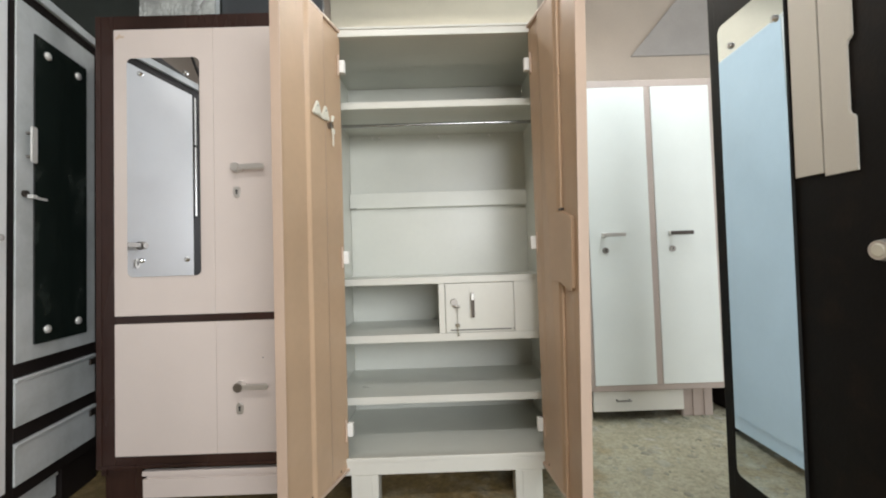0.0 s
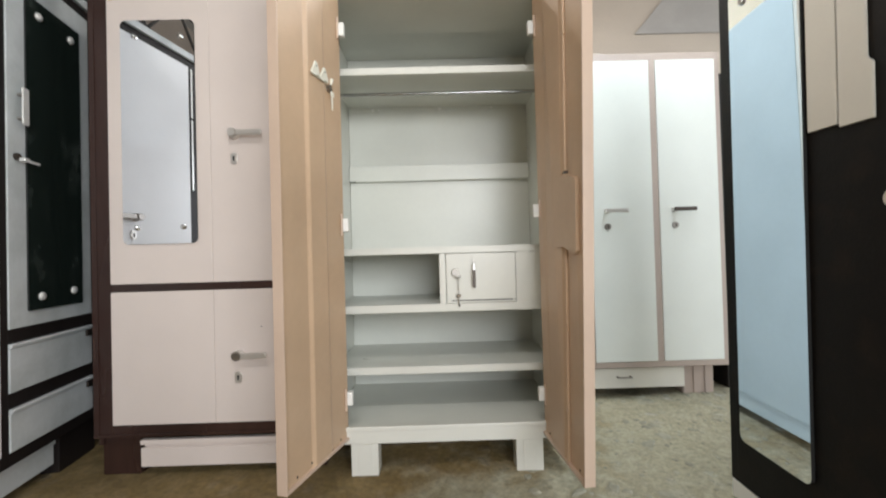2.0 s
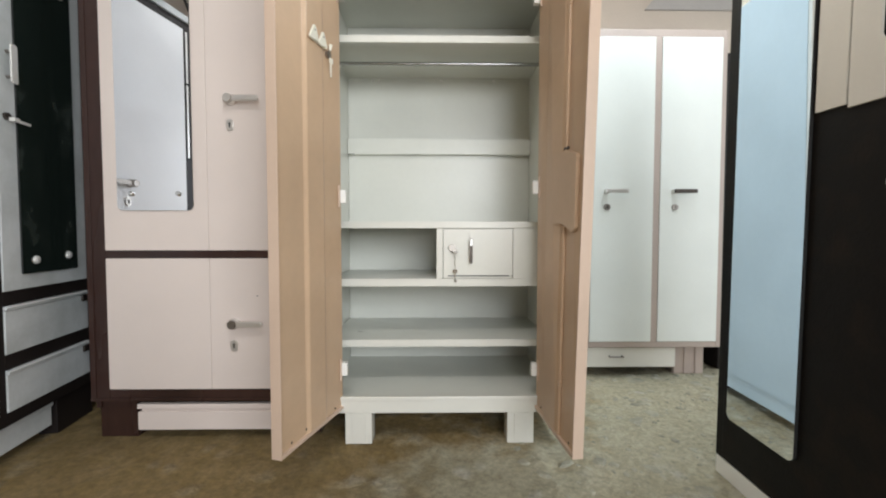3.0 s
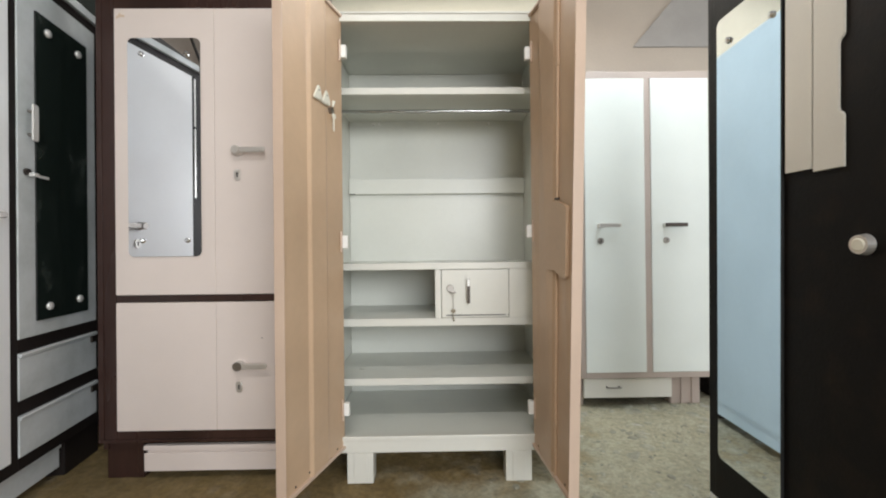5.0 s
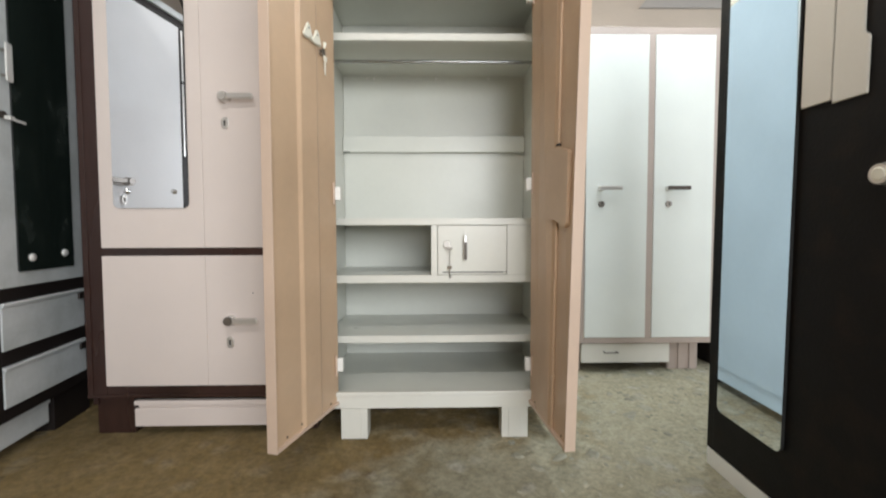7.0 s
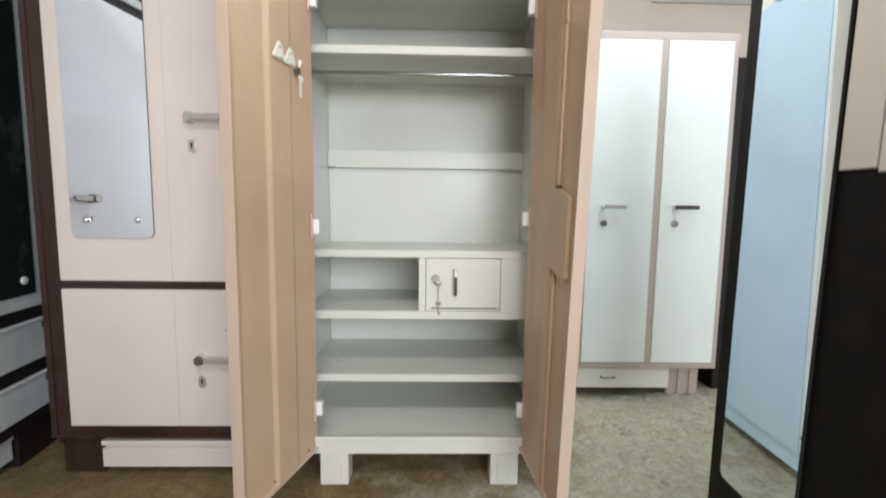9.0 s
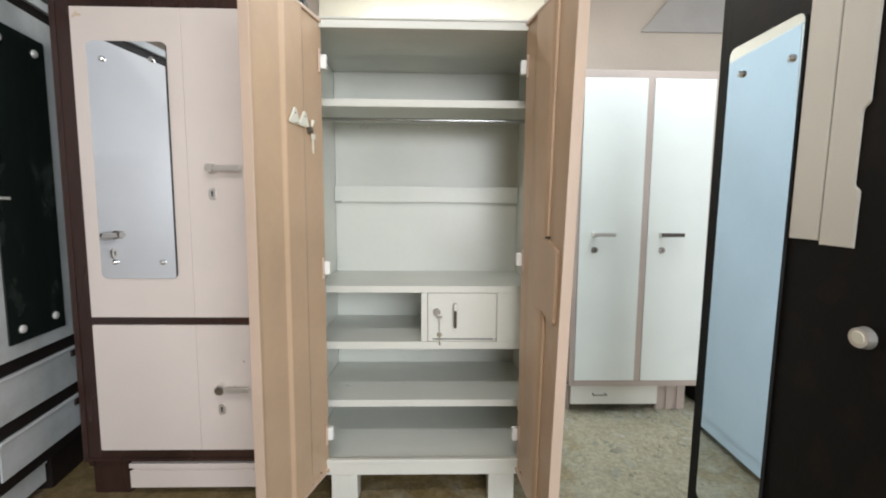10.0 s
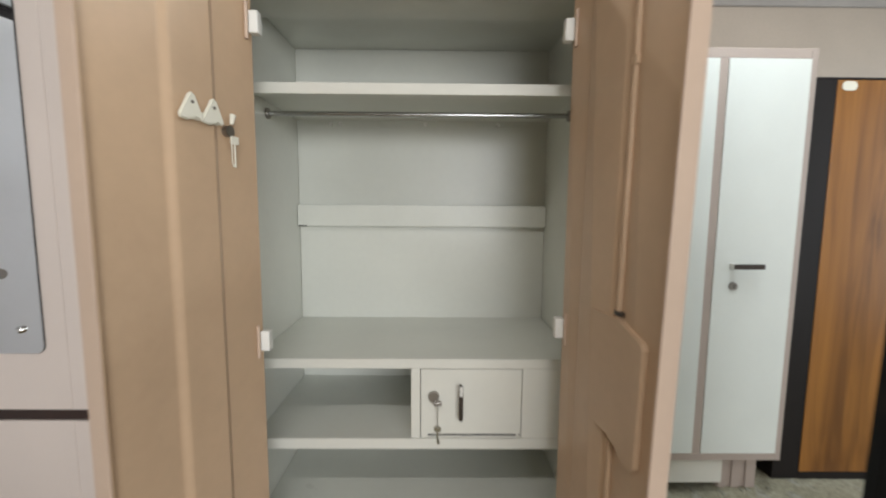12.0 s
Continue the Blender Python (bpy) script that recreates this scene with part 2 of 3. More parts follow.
def rounded(x0, x1, z0, z1, r, steps=6):
    """The outline of a rectangle with round corners."""
    points = []
    for cx, cz, start in ((x1 - r, z0 + r, -90), (x1 - r, z1 - r, 0), (x0 + r, z1 - r, 90), (x0 + r, z0 + r, 180)):
        for i in range(steps + 1):
            a = radians(start + 90 * i / steps)
            points.append((cx + r * math.cos(a), cz + r * math.sin(a)))
    return points


def swept(profile, z0, z1):
    """A sheet whose (x, y) profile, a closed loop, runs upwards from z0 to z1."""
    bm = bmesh.new()
    face = bm.faces.new([bm.verts.new((x, y, z0)) for x, y in profile])
    out = bmesh.ops.extrude_face_region(bm, geom=[face])["geom"]
    bmesh.ops.translate(bm, verts=[g for g in out if isinstance(g, bmesh.types.BMVert)], vec=(0, 0, z1 - z0))
    bmesh.ops.recalc_face_normals(bm, faces=bm.faces)
    return bm


def along_x(loop, x0, x1):
    """A sheet whose (y, z) profile, a closed loop, runs from x0 to x1."""
    bm = bmesh.new()
    face = bm.faces.new([bm.verts.new((x0, y, z)) for y, z in loop])
    out = bmesh.ops.extrude_face_region(bm, geom=[face])["geom"]
    bmesh.ops.translate(bm, verts=[g for g in out if isinstance(g, bmesh.types.BMVert)], vec=(x1 - x0, 0, 0))
    bmesh.ops.recalc_face_normals(bm, faces=bm.faces)
    return bm


def mesh_object(name, bm, mat):
    me = bpy.data.meshes.new(name)
    bm.to_mesh(me)
    bm.free()
    me.materials.append(mat)
    for p in me.polygons:
        p.use_smooth = False
    return new(name, me)


def part(name, bm, mat, parent, label="", m=None):
    """One mesh as a part of a thing or of a part, in the parent's own axes."""
    ob = mesh_object(name, bm, mat)
    ob.parent = parent
    if m is not None:
        ob.matrix_basis = m
    return tagged(ob, label)


def thing(name, label, category, m=None, group=""):
    ob = new(name)
    ob.empty_display_size = 0.1
    if m is not None:
        ob.matrix_basis = m
    return tagged(ob, label, category, group)


def setting(name, bm, mat, label, category):
    return tagged(mesh_object(name, bm, mat), label, category, kind="structure")


# ---- the room ----
def ground_height(x, y):
    """Slow waves with hand-sized lumps; the stony aisle on the east side is rougher."""
    rough = min(max((x - 0.05) / 0.5, 0.25), 1.0)
    h = 0.006 * noise.noise((x * 2.3, y * 2.3, 0)) + 0.004 * noise.noise((x * 11, y * 11, 4)) - 0.006
    return h + rough * (0.0045 * noise.noise((x * 26, y * 26, 9)) + 0.003 * noise.noise((x * 55, y * 55, 2)))


def ground_sheet():
    bm = bmesh.new()
    bmesh.ops.create_grid(bm, x_segments=520, y_segments=520, size=1.0)
    for v in bm.verts:
        x, y = v.co.x * 3.0 + 0.8, v.co.y * 3.0 - 1.6
        v.co = Vector((x, y, ground_height(x, y)))
    # the same sheet runs on to the horizon
    rim = [e for e in bm.edges if e.is_boundary]
    out = bmesh.ops.extrude_edge_only(bm, edges=rim)["geom"]
    for v in [g for g in out if isinstance(g, bmesh.types.BMVert)]:
        d = Vector((v.co.x - 0.8, v.co.y + 1.6, 0))
        v.co = Vector((d.x * 130, d.y * 130, -0.01))
    return bm


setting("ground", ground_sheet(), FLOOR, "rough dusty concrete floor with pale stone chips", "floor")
H = 3.45
setting("wall_north", boxes((-2.9, 4.6, 1.62, 1.80, -0.02, H), bevel=0), WALL, "cream painted plaster wall behind the wardrobes", "wall")
setting("wall_west", boxes((-2.9, -2.72, -4.62, 1.618, -0.02, H), bevel=0), WALL, "cream painted plaster side wall", "wall")
# the unseen wall below the opening is added to block low daylight
setting("wall_south", boxes((-2.718, 0.0, -4.62, -4.48, -0.02, H), (3.1, 4.398, -4.62, -4.48, -0.02, H), (0.0, 3.1, -4.62, -4.48, 2.55, H), (0.0, 3.1, -4.62, -4.48, -0.02, 0.88), bevel=0), WALL, "cream plaster wall with a wide shop opening over an added light-blocking sill", "wall")
setting("wall_east", boxes((4.4, 4.58, -4.62, -0.65, -0.02, H), (4.4, 4.58, 0.95, 1.618, -0.02, H), (4.4, 4.58, -0.65, 0.95, 2.5, H), bevel=0), WALL, "cream plaster wall with an open yard door", "wall")
setting("ceiling", boxes((-2.9, 4.6, -4.62, 1.8, H + 0.002, H + 0.12), bevel=0), CEIL, "grey sheet roof of the workshop", "ceiling")
setting("wall_partition", boxes((-2.7, -0.72, 0.62, 0.66, -0.02, H - 0.002), bevel=0.002), DARK_WALL, "dark green-grey board partition behind the wardrobes", "partition")

setting("wall_panel", boxes((-0.83, 0.86, 1.585, 1.6185, 0.0, H - 0.002)), CREAM_PAINT, "glossy cream painted wall panel", "wall panel")
# thin wedge plate, slightly darker and greyer than the wall
setting("concrete_haunch", extruded([(1.62, 2.60), (2.9, 2.60), (2.9, H - 0.002), (2.34, H - 0.002)], 1.606, 1.618, 0.003), material("wedge grey", (0.41, 0.378, 0.35), 0.6, vary=0.09, grain=55, bump=0.15), "thin grey wedge-shaped plate on the wall under the roof", "beam")


def truss(x):
    t = thing("roof_truss", "dark primed steel angle roof truss under the sheet roof", "truss", group="roof trusses")
    part("chord", boxes((x - 0.02, x + 0.02, -4.45, 1.6, 2.62, 2.66)), TRUSS_STEEL, t)
    part("top_chord", boxes((x - 0.02, x + 0.02, -4.45, 1.6, 3.05, 3.09)), TRUSS_STEEL, t)
    for i in range(8):
        y = -4.3 + i * 0.73
        part("web", rods(((x, y, 2.66), (x, y + 0.36, 3.06), 0.012)), TRUSS_STEEL, t)
        part("web", rods(((x, y + 0.36, 3.06), (x, y + 0.72, 2.66), 0.012)), TRUSS_STEEL, t)


for x in (-2.2, -1.5, -0.9):
    truss(x)


def tube_light(x, y, z, along=False):
    t = thing("tube_light", "white tube light in a slim batten hung from the ceiling", "lamp", pose(x, y, 0, 0, 0, 90 if along else 0), group="tube lights")
    x = y = 0
    part("batten", boxes((x - 0.6, x + 0.6, y - 0.025, y + 0.025, z + 0.04, z + 0.08)), NYLON, t)
    part("tube", rods(((x - 0.58, y, z + 0.028), (x + 0.58, y, z + 0.028), 0.012)), GLOW, t)
    for dx in (-0.4, 0.4):
        part("hanger", rods(((x + dx, y, z + 0.08), (x + dx, y, H), 0.004)), DULL_METAL, t)


tube_light(1.28, 0.12, 2.72, True)
tube_light(-0.28, -1.9, 3.0)
tube_light(0.0, 0.85, 2.97)

# ---- parts that several wardrobes share ----


def lever_handle(parent, x, y, z, length=0.120, mat=STEEL, cap=STEEL, depth=0.034):
    """A door lever on a round rose; it points along +x and stands out towards -y."""
    h = part("handle", rods(((x, y, z), (x, y - depth * 0.72, z), 0.021, 0.019)), mat, parent, "brushed steel lever handle")
    bm = extruded(rounded(x - 0.014, x + length, z - 0.0115, z + 0.0115, 0.011), y - depth, y - depth * 0.7, 0.003)
    part("lever", bm, mat, h)
    part("rose", rods(((x, y - depth, z), (x, y - depth - 0.004, z), 0.0185, 0.016)), cap, h)
    return h


def keyhole(parent, x, y, z, r=0.0150):
    k = part("keyhole_plate", extruded(rounded(x - r, x + r, z - 1.6 * r, z + 1.6 * r, r * 0.98), y - 0.005, y, 0.002), STEEL, parent, "small oval nickel keyhole plate")
    part("keyhole", extruded([(x - 0.003, z - 0.010), (x + 0.003, z - 0.010), (x + 0.0025, z + 0.001), (x + 0.005, z + 0.006), (x, z + 0.011), (x - 0.005, z + 0.006), (x - 0.0025, z + 0.001)], y - 0.0065, y - 0.003), RUBBER, k)


def key(parent, x, y, z, name="key"):
    """A flat key that hangs from its bow at (x, z)."""
    bm = extruded(rounded(x - 0.010, x + 0.010, z - 0.008, z + 0.008, 0.006), y - 0.002, y)
    box(bm, x - 0.0018, x + 0.0018, y - 0.002, y, z - 0.045, z - 0.007, bevel=0)
    box(bm, x, x + 0.007, y - 0.002, y, z - 0.045, z - 0.039, bevel=0)
    box(bm, x, x + 0.005, y - 0.002, y, z - 0.036, z - 0.032, bevel=0)
    return part(name, bm, CHROME, parent, "small bright steel key")


def mirror_plate(parent, outline, y0, y1, face, label):
    """A mirror pane whose ground edge is dark."""
    ob = part("mirror", extruded(outline, y0, y1), face, parent, label)
    ob.data.materials.append(RUBBER)
    for p in ob.data.polygons:
        p.material_index = 0 if abs(p.normal.y) > 0.5 else 1
    return ob


def mirror_screws(parent, spots, y, r=0.0105, mat=CHROME):
    for x, z in spots:
        bm = rods(((x, y, z), (x, y - 0.006, z), r, r * 0.9), ((x, y - 0.006, z), (x, y - 0.010, z), r * 0.9, r * 0.45))
        part("mirror_screw", bm, mat, parent, "domed chrome mirror screw")


# ---- open steel wardrobe ----
def shelf(name, z0, z1, parent, y0=0.12, y1=0.574, half=0.481):
    """A folded sheet: top, front lip with its return, and rear lip."""
    t = 0.003
    loop = [(y0, z1), (y1, z1), (y1, z0), (y1 - t, z0), (y1 - t, z1 - t), (y0 + t, z1 - t), (y0 + t, z0 + t), (y0 + 0.022, z0 + t), (y0 + 0.022, z0), (y0, z0)]
    ob = part(name, along_x(loop, -half, half), STEEL_PAINT, parent)
    part("shelf_edge", boxes((-half + 0.001, half - 0.001, y0 - 0.0022, y0 - 0.0002, z0 - 0.0005, z1 + 0.0012), bevel=0.0008), EDGE_PAINT, ob, "off-white folded front edge")
    return ob


THICK = 0.036


def hat_profile(side, width, hat):
    """The cross-section of a door leaf: a sheet with a folded rim and a raised channel along its inner face."""
    a, b = hat
    low, top, rim, t = 0.0250, 0.0335, 0.035, 0.0025

    def slope(x0, y0, x1, y1):
        return [(x0 + (x1 - x0) * i / 6, y0 + (y1 - y0) * (0.5 - 0.5 * math.cos(math.pi * i / 6))) for i in range(7)]

    inner = [(0.0, low), *slope(a - 0.010, low, a + 0.010, top), *slope(b - 0.012, top, b + 0.012, low)]
    inner += [(width - 0.007, low), (width - t, low + 0.003), (width - t, rim), (width, rim), (width, 0.0), (0.0, 0.0)]
    points = [(x, side * (y - THICK)) for x, y in inner]
    return points if side > 0 else points[::-1]


def twisted(leaf, k):
    """Winds a leaf a little about its hinge line, more towards its top and bottom."""
    for ob in (leaf, *leaf.children_recursive):
        for v in ob.data.vertices:
            v.co.y += k * v.co.x * (v.co.z - 1.22)


def door_leaf(wardrobe, hinge, angle, side, width, name, hat):
    """A leaf in its own axes: x from the hinge to the free edge, the inner face towards side * y."""
    m = pose(hinge[0], hinge[1], 0, 0, 0, angle)
    z0, z1 = 0.141, 1.925
    leaf = part(name, swept(hat_profile(side, width, hat), z0 + 0.012, z1 - 0.012), TAN_PAINT, wardrobe, "tan brown enamelled steel door standing open", m)
    lo, hi = sorted((side * -THICK, side * -0.0012))
    part("rail", boxes((0.0, width, lo, hi, z0, z0 + 0.0118), bevel=0.0015), TAN_EDGE, leaf)
    part("rail", boxes((0.0, width, lo, hi, z1 - 0.0118, z1), bevel=0.0015), TAN_EDGE, leaf)
    lo, hi = sorted((side * (-THICK - 0.001), side * -0.0008))
    part("edge_strip", boxes((width + 0.0003, width + 0.0045, lo, hi, z0, z1), bevel=0.0015), TAN_EDGE, leaf, "peach enamelled free edge")
    for x, z in ((0.25, z0 + 0.03), (0.33, z0 + 0.024), (0.06, z0 + 0.022)):
        part("bolt_hole", rods(((x, side * (0.024 - THICK), z), (x, side * (0.0262 - THICK), z), 0.004)), RUBBER, leaf)
    return leaf


def open_wardrobe():
    w = thing("steel_wardrobe", "open steel wardrobe with pale grey shelves and tan doors", "wardrobe")
    part("side_panel", boxes((-0.490, -0.483, 0.031, 0.586, 0.115, 1.928)), STEEL_PAINT, w)
    part("side_panel", boxes((0.483, 0.490, 0.031, 0.586, 0.115, 1.928)), STEEL_PAINT, w)
    # thin sheet over the grey side panel, in a bluer colour
    part("side_sheet", boxes((0.4902, 0.4916, 0.031, 0.586, 0.116, 1.927), bevel=0.0004), SIDE_BLUE, w, "pale blue outer side")
    # unseen dark sheet added to keep the rear tube's light from under the wardrobe
    part("rear_skirt", boxes((-0.480, 0.480, 0.578, 0.585, -0.004, 0.1212), bevel=0.001), DARK_METAL, w, "added dark sheet behind the feet, blocking light from the rear")
    part("back_panel", boxes((-0.482, 0.482, 0.575, 0.585, 0.122, 1.9280)), STEEL_PAINT, w)
    part("top_panel", boxes((-0.490, 0.490, 0.0305, 0.586, 1.9285, 1.936)), STEEL_PAINT, w)
    part("top_rail", boxes((-0.490, 0.490, 0.0, 0.030, 1.897, 1.9265), (-0.493, 0.493, -0.004, 0.03, 1.927, 1.936), bevel=0.003), EDGE_PAINT, w, "off-white folded top rail")
    part("bottom_rail", boxes((-0.490, 0.490, 0.0, 0.030, 0.122, 0.172), (-0.490, 0.490, -0.004, 0.012, 0.1722, 0.190), bevel=0.003), EDGE_PAINT, w, "off-white folded bottom rail")
    for s in (-1, 1):
        a, b = sorted((s * 0.402, s * 0.490))
        part("front_stile", boxes((a, b, 0.014, 0.030, 0.1905, 1.8955)), EDGE_PAINT, w)
    part("top_stiffener", boxes((-0.480, 0.480, 0.0308, 0.262, 1.8985, 1.904), bevel=0.001), STEEL_PAINT, w, "pale grey folded stiffener under the top")
    shelf("bottom_shelf", 0.150, 0.178, w, y0=0.032)
    shelf("shelf", 0.359, 0.388, w)
    shelf("shelf", 0.619, 0.650, w)
    shelf("shelf", 0.867, 0.894, w)
    shelf("shelf", 1.641, 1.669, w)
    # hanging rail and its brackets
    r = part("hanging_rail", rods(((-0.477, 0.30, 1.628), (0.477, 0.30, 1.628), 0.0078)), RAIL_STEEL, w, "chrome hanging rail under the top shelf")
    for s in (-1, 1):
        a, b = sorted((s * 0.474, s * 0.4815))
        part("rail_socket", rods(((a, 0.30, 1.628), (b, 0.30, 1.628), 0.017)), DULL_METAL, r)
    part("back_brace", boxes((-0.481, 0.481, 0.548, 0.5745, 1.261, 1.343), bevel=0.002), STEEL_PAINT, w, "pale grey cross brace on the back panel")
    part("brace_slot", boxes((-0.478, -0.445, 0.5465, 0.5479, 1.2600, 1.2640), bevel=0), RUBBER, w)
    for x in (-0.350, -0.315, 0.012, 0.29):
        part("screw_head", rods(((x, 0.5748, 1.652), (x, 0.562, 1.652), 0.009, 0.005)), PALE_METAL, w)
    # locker and its neighbour
    part("divider", boxes((-0.013, 0.014, 0.1195, 0.574, 0.6515, 0.8655)), EDGE_PAINT, w)
    part("locker_side", boxes((0.3145, 0.481, 0.1195, 0.124, 0.6515, 0.8655), (0.3145, 0.3185, 0.1245, 0.574, 0.6515, 0.8655), bevel=0.0012), EDGE_PAINT, w)
    d = part("locker_door", boxes((0.0162, 0.3125, 0.1188, 0.130, 0.6530, 0.8638), bevel=0.0012), EDGE_PAINT, w, "small off-white steel locker door, shut")
    part("shadow_gap", boxes((0.036, 0.299, 0.1168, 0.1186, 0.6615, 0.6655), bevel=0), RUBBER, d)
    part("hinge_pin", rods(((0.306, 0.117, 0.664), (0.312, 0.117, 0.664), 0.003)), DULL_METAL, d)
    handle = part("handle", extruded(rounded(0.1275, 0.1395, 0.717, 0.825, 0.0055), 0.094, 0.0985, 0.0015), DARK_METAL, d, "slim dark steel bow handle with a highlight laid on its top")
    # pale piece on the upper end imitates the highlight on the dark metal
    part("handle_tip", extruded(rounded(0.1285, 0.1385, 0.792, 0.823, 0.004), 0.0925, 0.0938, 0.0004), PALE_METAL, handle)
    part("handle_post", rods(((0.1335, 0.1185, 0.728), (0.1335, 0.098, 0.728), 0.0045)), DARK_METAL, handle)
    part("handle_post", rods(((0.1335, 0.1185, 0.814), (0.1335, 0.098, 0.814), 0.0045)), DARK_METAL, handle)
    lock = part("lock", rods(((0.054, 0.1185, 0.783), (0.054, 0.108, 0.783), 0.0165, 0.0150)), DULL_METAL, d, "round steel cam lock with a key in it")
    part("lock_key", boxes((0.054, 0.078, 0.097, 0.108, 0.762, 0.773), bevel=0.003), DULL_METAL, lock)
    part("key_string", rods(((0.066, 0.100, 0.764), (0.066, 0.109, 0.692), 0.0012)), DULL_METAL, lock)
    key(lock, 0.066, 0.112, 0.684, "spare_key")
    part("side_skirt", boxes((-0.481, -0.474, 0.10, 0.577, 0.085, 0.1145), bevel=0.0015), STEEL_PAINT, w, "pale grey skirt below the side")
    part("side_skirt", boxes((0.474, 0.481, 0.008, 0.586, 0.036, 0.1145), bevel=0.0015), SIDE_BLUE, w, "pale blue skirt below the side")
    # feet of folded sheet
    for x0, x1, y0, y1 in ((-0.38, -0.273, 0.002, 0.075), (0.273, 0.38, 0.002, 0.075), (-0.38, -0.273, 0.51, 0.580), (0.273, 0.38, 0.51, 0.580)):
        front = y0 < 0.1
        f = part("foot", boxes((x0, x1, y0, y0 + 0.02, -0.004, 0.1215), (x0, x0 + 0.012, y0 + 0.0205, y1, -0.004, 0.1215), (x1 - 0.012, x1, y0 + 0.0205, y1, -0.004, 0.1215), bevel=0.002), EDGE_PAINT, w)
        if front:
            part("foot_plate", boxes((x0 + 0.028, x1 - 0.026, y0 - 0.004, y0 - 0.0005, 0.0, 0.1205), bevel=0.001), EDGE_PAINT, f)
    # hinges
    for s, heights in ((-1, (0.303, 0.989, 1.772)), (1, (0.298, 1.026, 1.762))):
        for z in heights:
            a, b = sorted((s * 0.368, s * 0.3905))
            h = part("hinge", boxes((a, b, -0.006, 0.018, z - 0.026, z + 0.026), bevel=0.003), NYLON, w, "white enamelled hinge knuckle")
            part("hinge_pin", rods(((s * 0.392, -0.012, z - 0.042), (s * 0.392, -0.012, z + 0.042), 0.0042)), TAN_EDGE, h)
    left = door_leaf(w, (-0.381, 0.010), -106.0, 1, 0.390, "door", (0.127, 0.240))
    right = door_leaf(w, (0.381, 0.010), -81.3, -1, 0.380, "door", (0.096, 0.234))
    # coat hooks and the tagged lock on one door
    hooks = part("coat_hook", boxes((0.125, 0.205, -0.0022, 0.0015, 1.508, 1.527), bevel=0.001), PLASTIC, left, "ivory plastic double coat hook")
    for x in (0.142, 0.196):
        prong = extruded([(x - 0.026, 1.513), (x - 0.020, 1.508), (x - 0.006, 1.511), (x + 0.012, 1.504), (x + 0.029, 1.506), (x + 0.032, 1.513), (x + 0.008, 1.556), (x, 1.561), (x - 0.008, 1.556)], 0.0016, 0.0085, 0.0025)
        part("prong", prong, PLASTIC, hooks)
        part("hook_screw", rods(((x + 0.001, 0.0080, 1.541), (x + 0.001, 0.0096, 1.541), 0.0035)), DULL_METAL, hooks)
    door_lock = part("door_lock", rods(((0.094, -0.0165, 1.502), (0.094, 0.002, 1.502), 0.0125)), DULL_METAL, left, "dull round lock with a key")
    part("key_string", rods(((0.094, 0.004, 1.489), (0.094, 0.004, 1.430), 0.0012)), PLASTIC, door_lock)
    part("key_tab", rods(((0.088, 0.000, 1.518), (0.085, 0.002, 1.540), 0.004, 0.007)), PLASTIC, door_lock)
    tag = rods(((0.0, 0.0, 0.004), (0.0, 0.0, -0.052), 0.0018))
    box(tag, -0.011, 0.011, -0.002, 0.002, 0.0, 0.018, bevel=0.002)
    box(tag, 0.0, 0.007, -0.001, 0.001, -0.05, -0.044, bevel=0)
    part("door_key", tag, PLASTIC, door_lock, "pale key hanging from the lock", pose(0.083, 0.002, 1.474))
    # bolt tube and lock case on the other door
    part("bolt_tube", rods(((0.252, 0.0070, 1.118), (0.252, 0.0070, 1.911), 0.0058)), TAN_PAINT, right, "tan painted bolt tube")
    part("bolt_tube", rods(((0.252, 0.0070, 0.155), (0.252, 0.0070, 0.866), 0.0058)), TAN_PAINT, right, "tan painted bolt tube")
    part("bolt_guide", boxes((0.242, 0.268, 0.001, 0.016, 1.124, 1.133), bevel=0.002), DARK_METAL, right)
    for z in (0.32, 1.60):
        part("bolt_guide", boxes((0.243, 0.261, 0.0015, 0.016, z, z + 0.02), bevel=0.003), TAN_PAINT, right, "tan painted bolt guide")
    case = extruded([(0.170, 0.876), (0.250, 0.876), (0.318, 0.848), (0.338, 0.852), (0.345, 0.862), (0.345, 1.084), (0.336, 1.096), (0.268, 1.120), (0.170, 1.120)], -0.003, 0.016, 0.0022)
    part("lock_case", case, TAN_PAINT, right, "tan painted sheet lock case with chamfered corners")
    twisted(right, 0.074)
    return w


open_wardrobe()

# ---- pinkish white wardrobe with a mirror ----


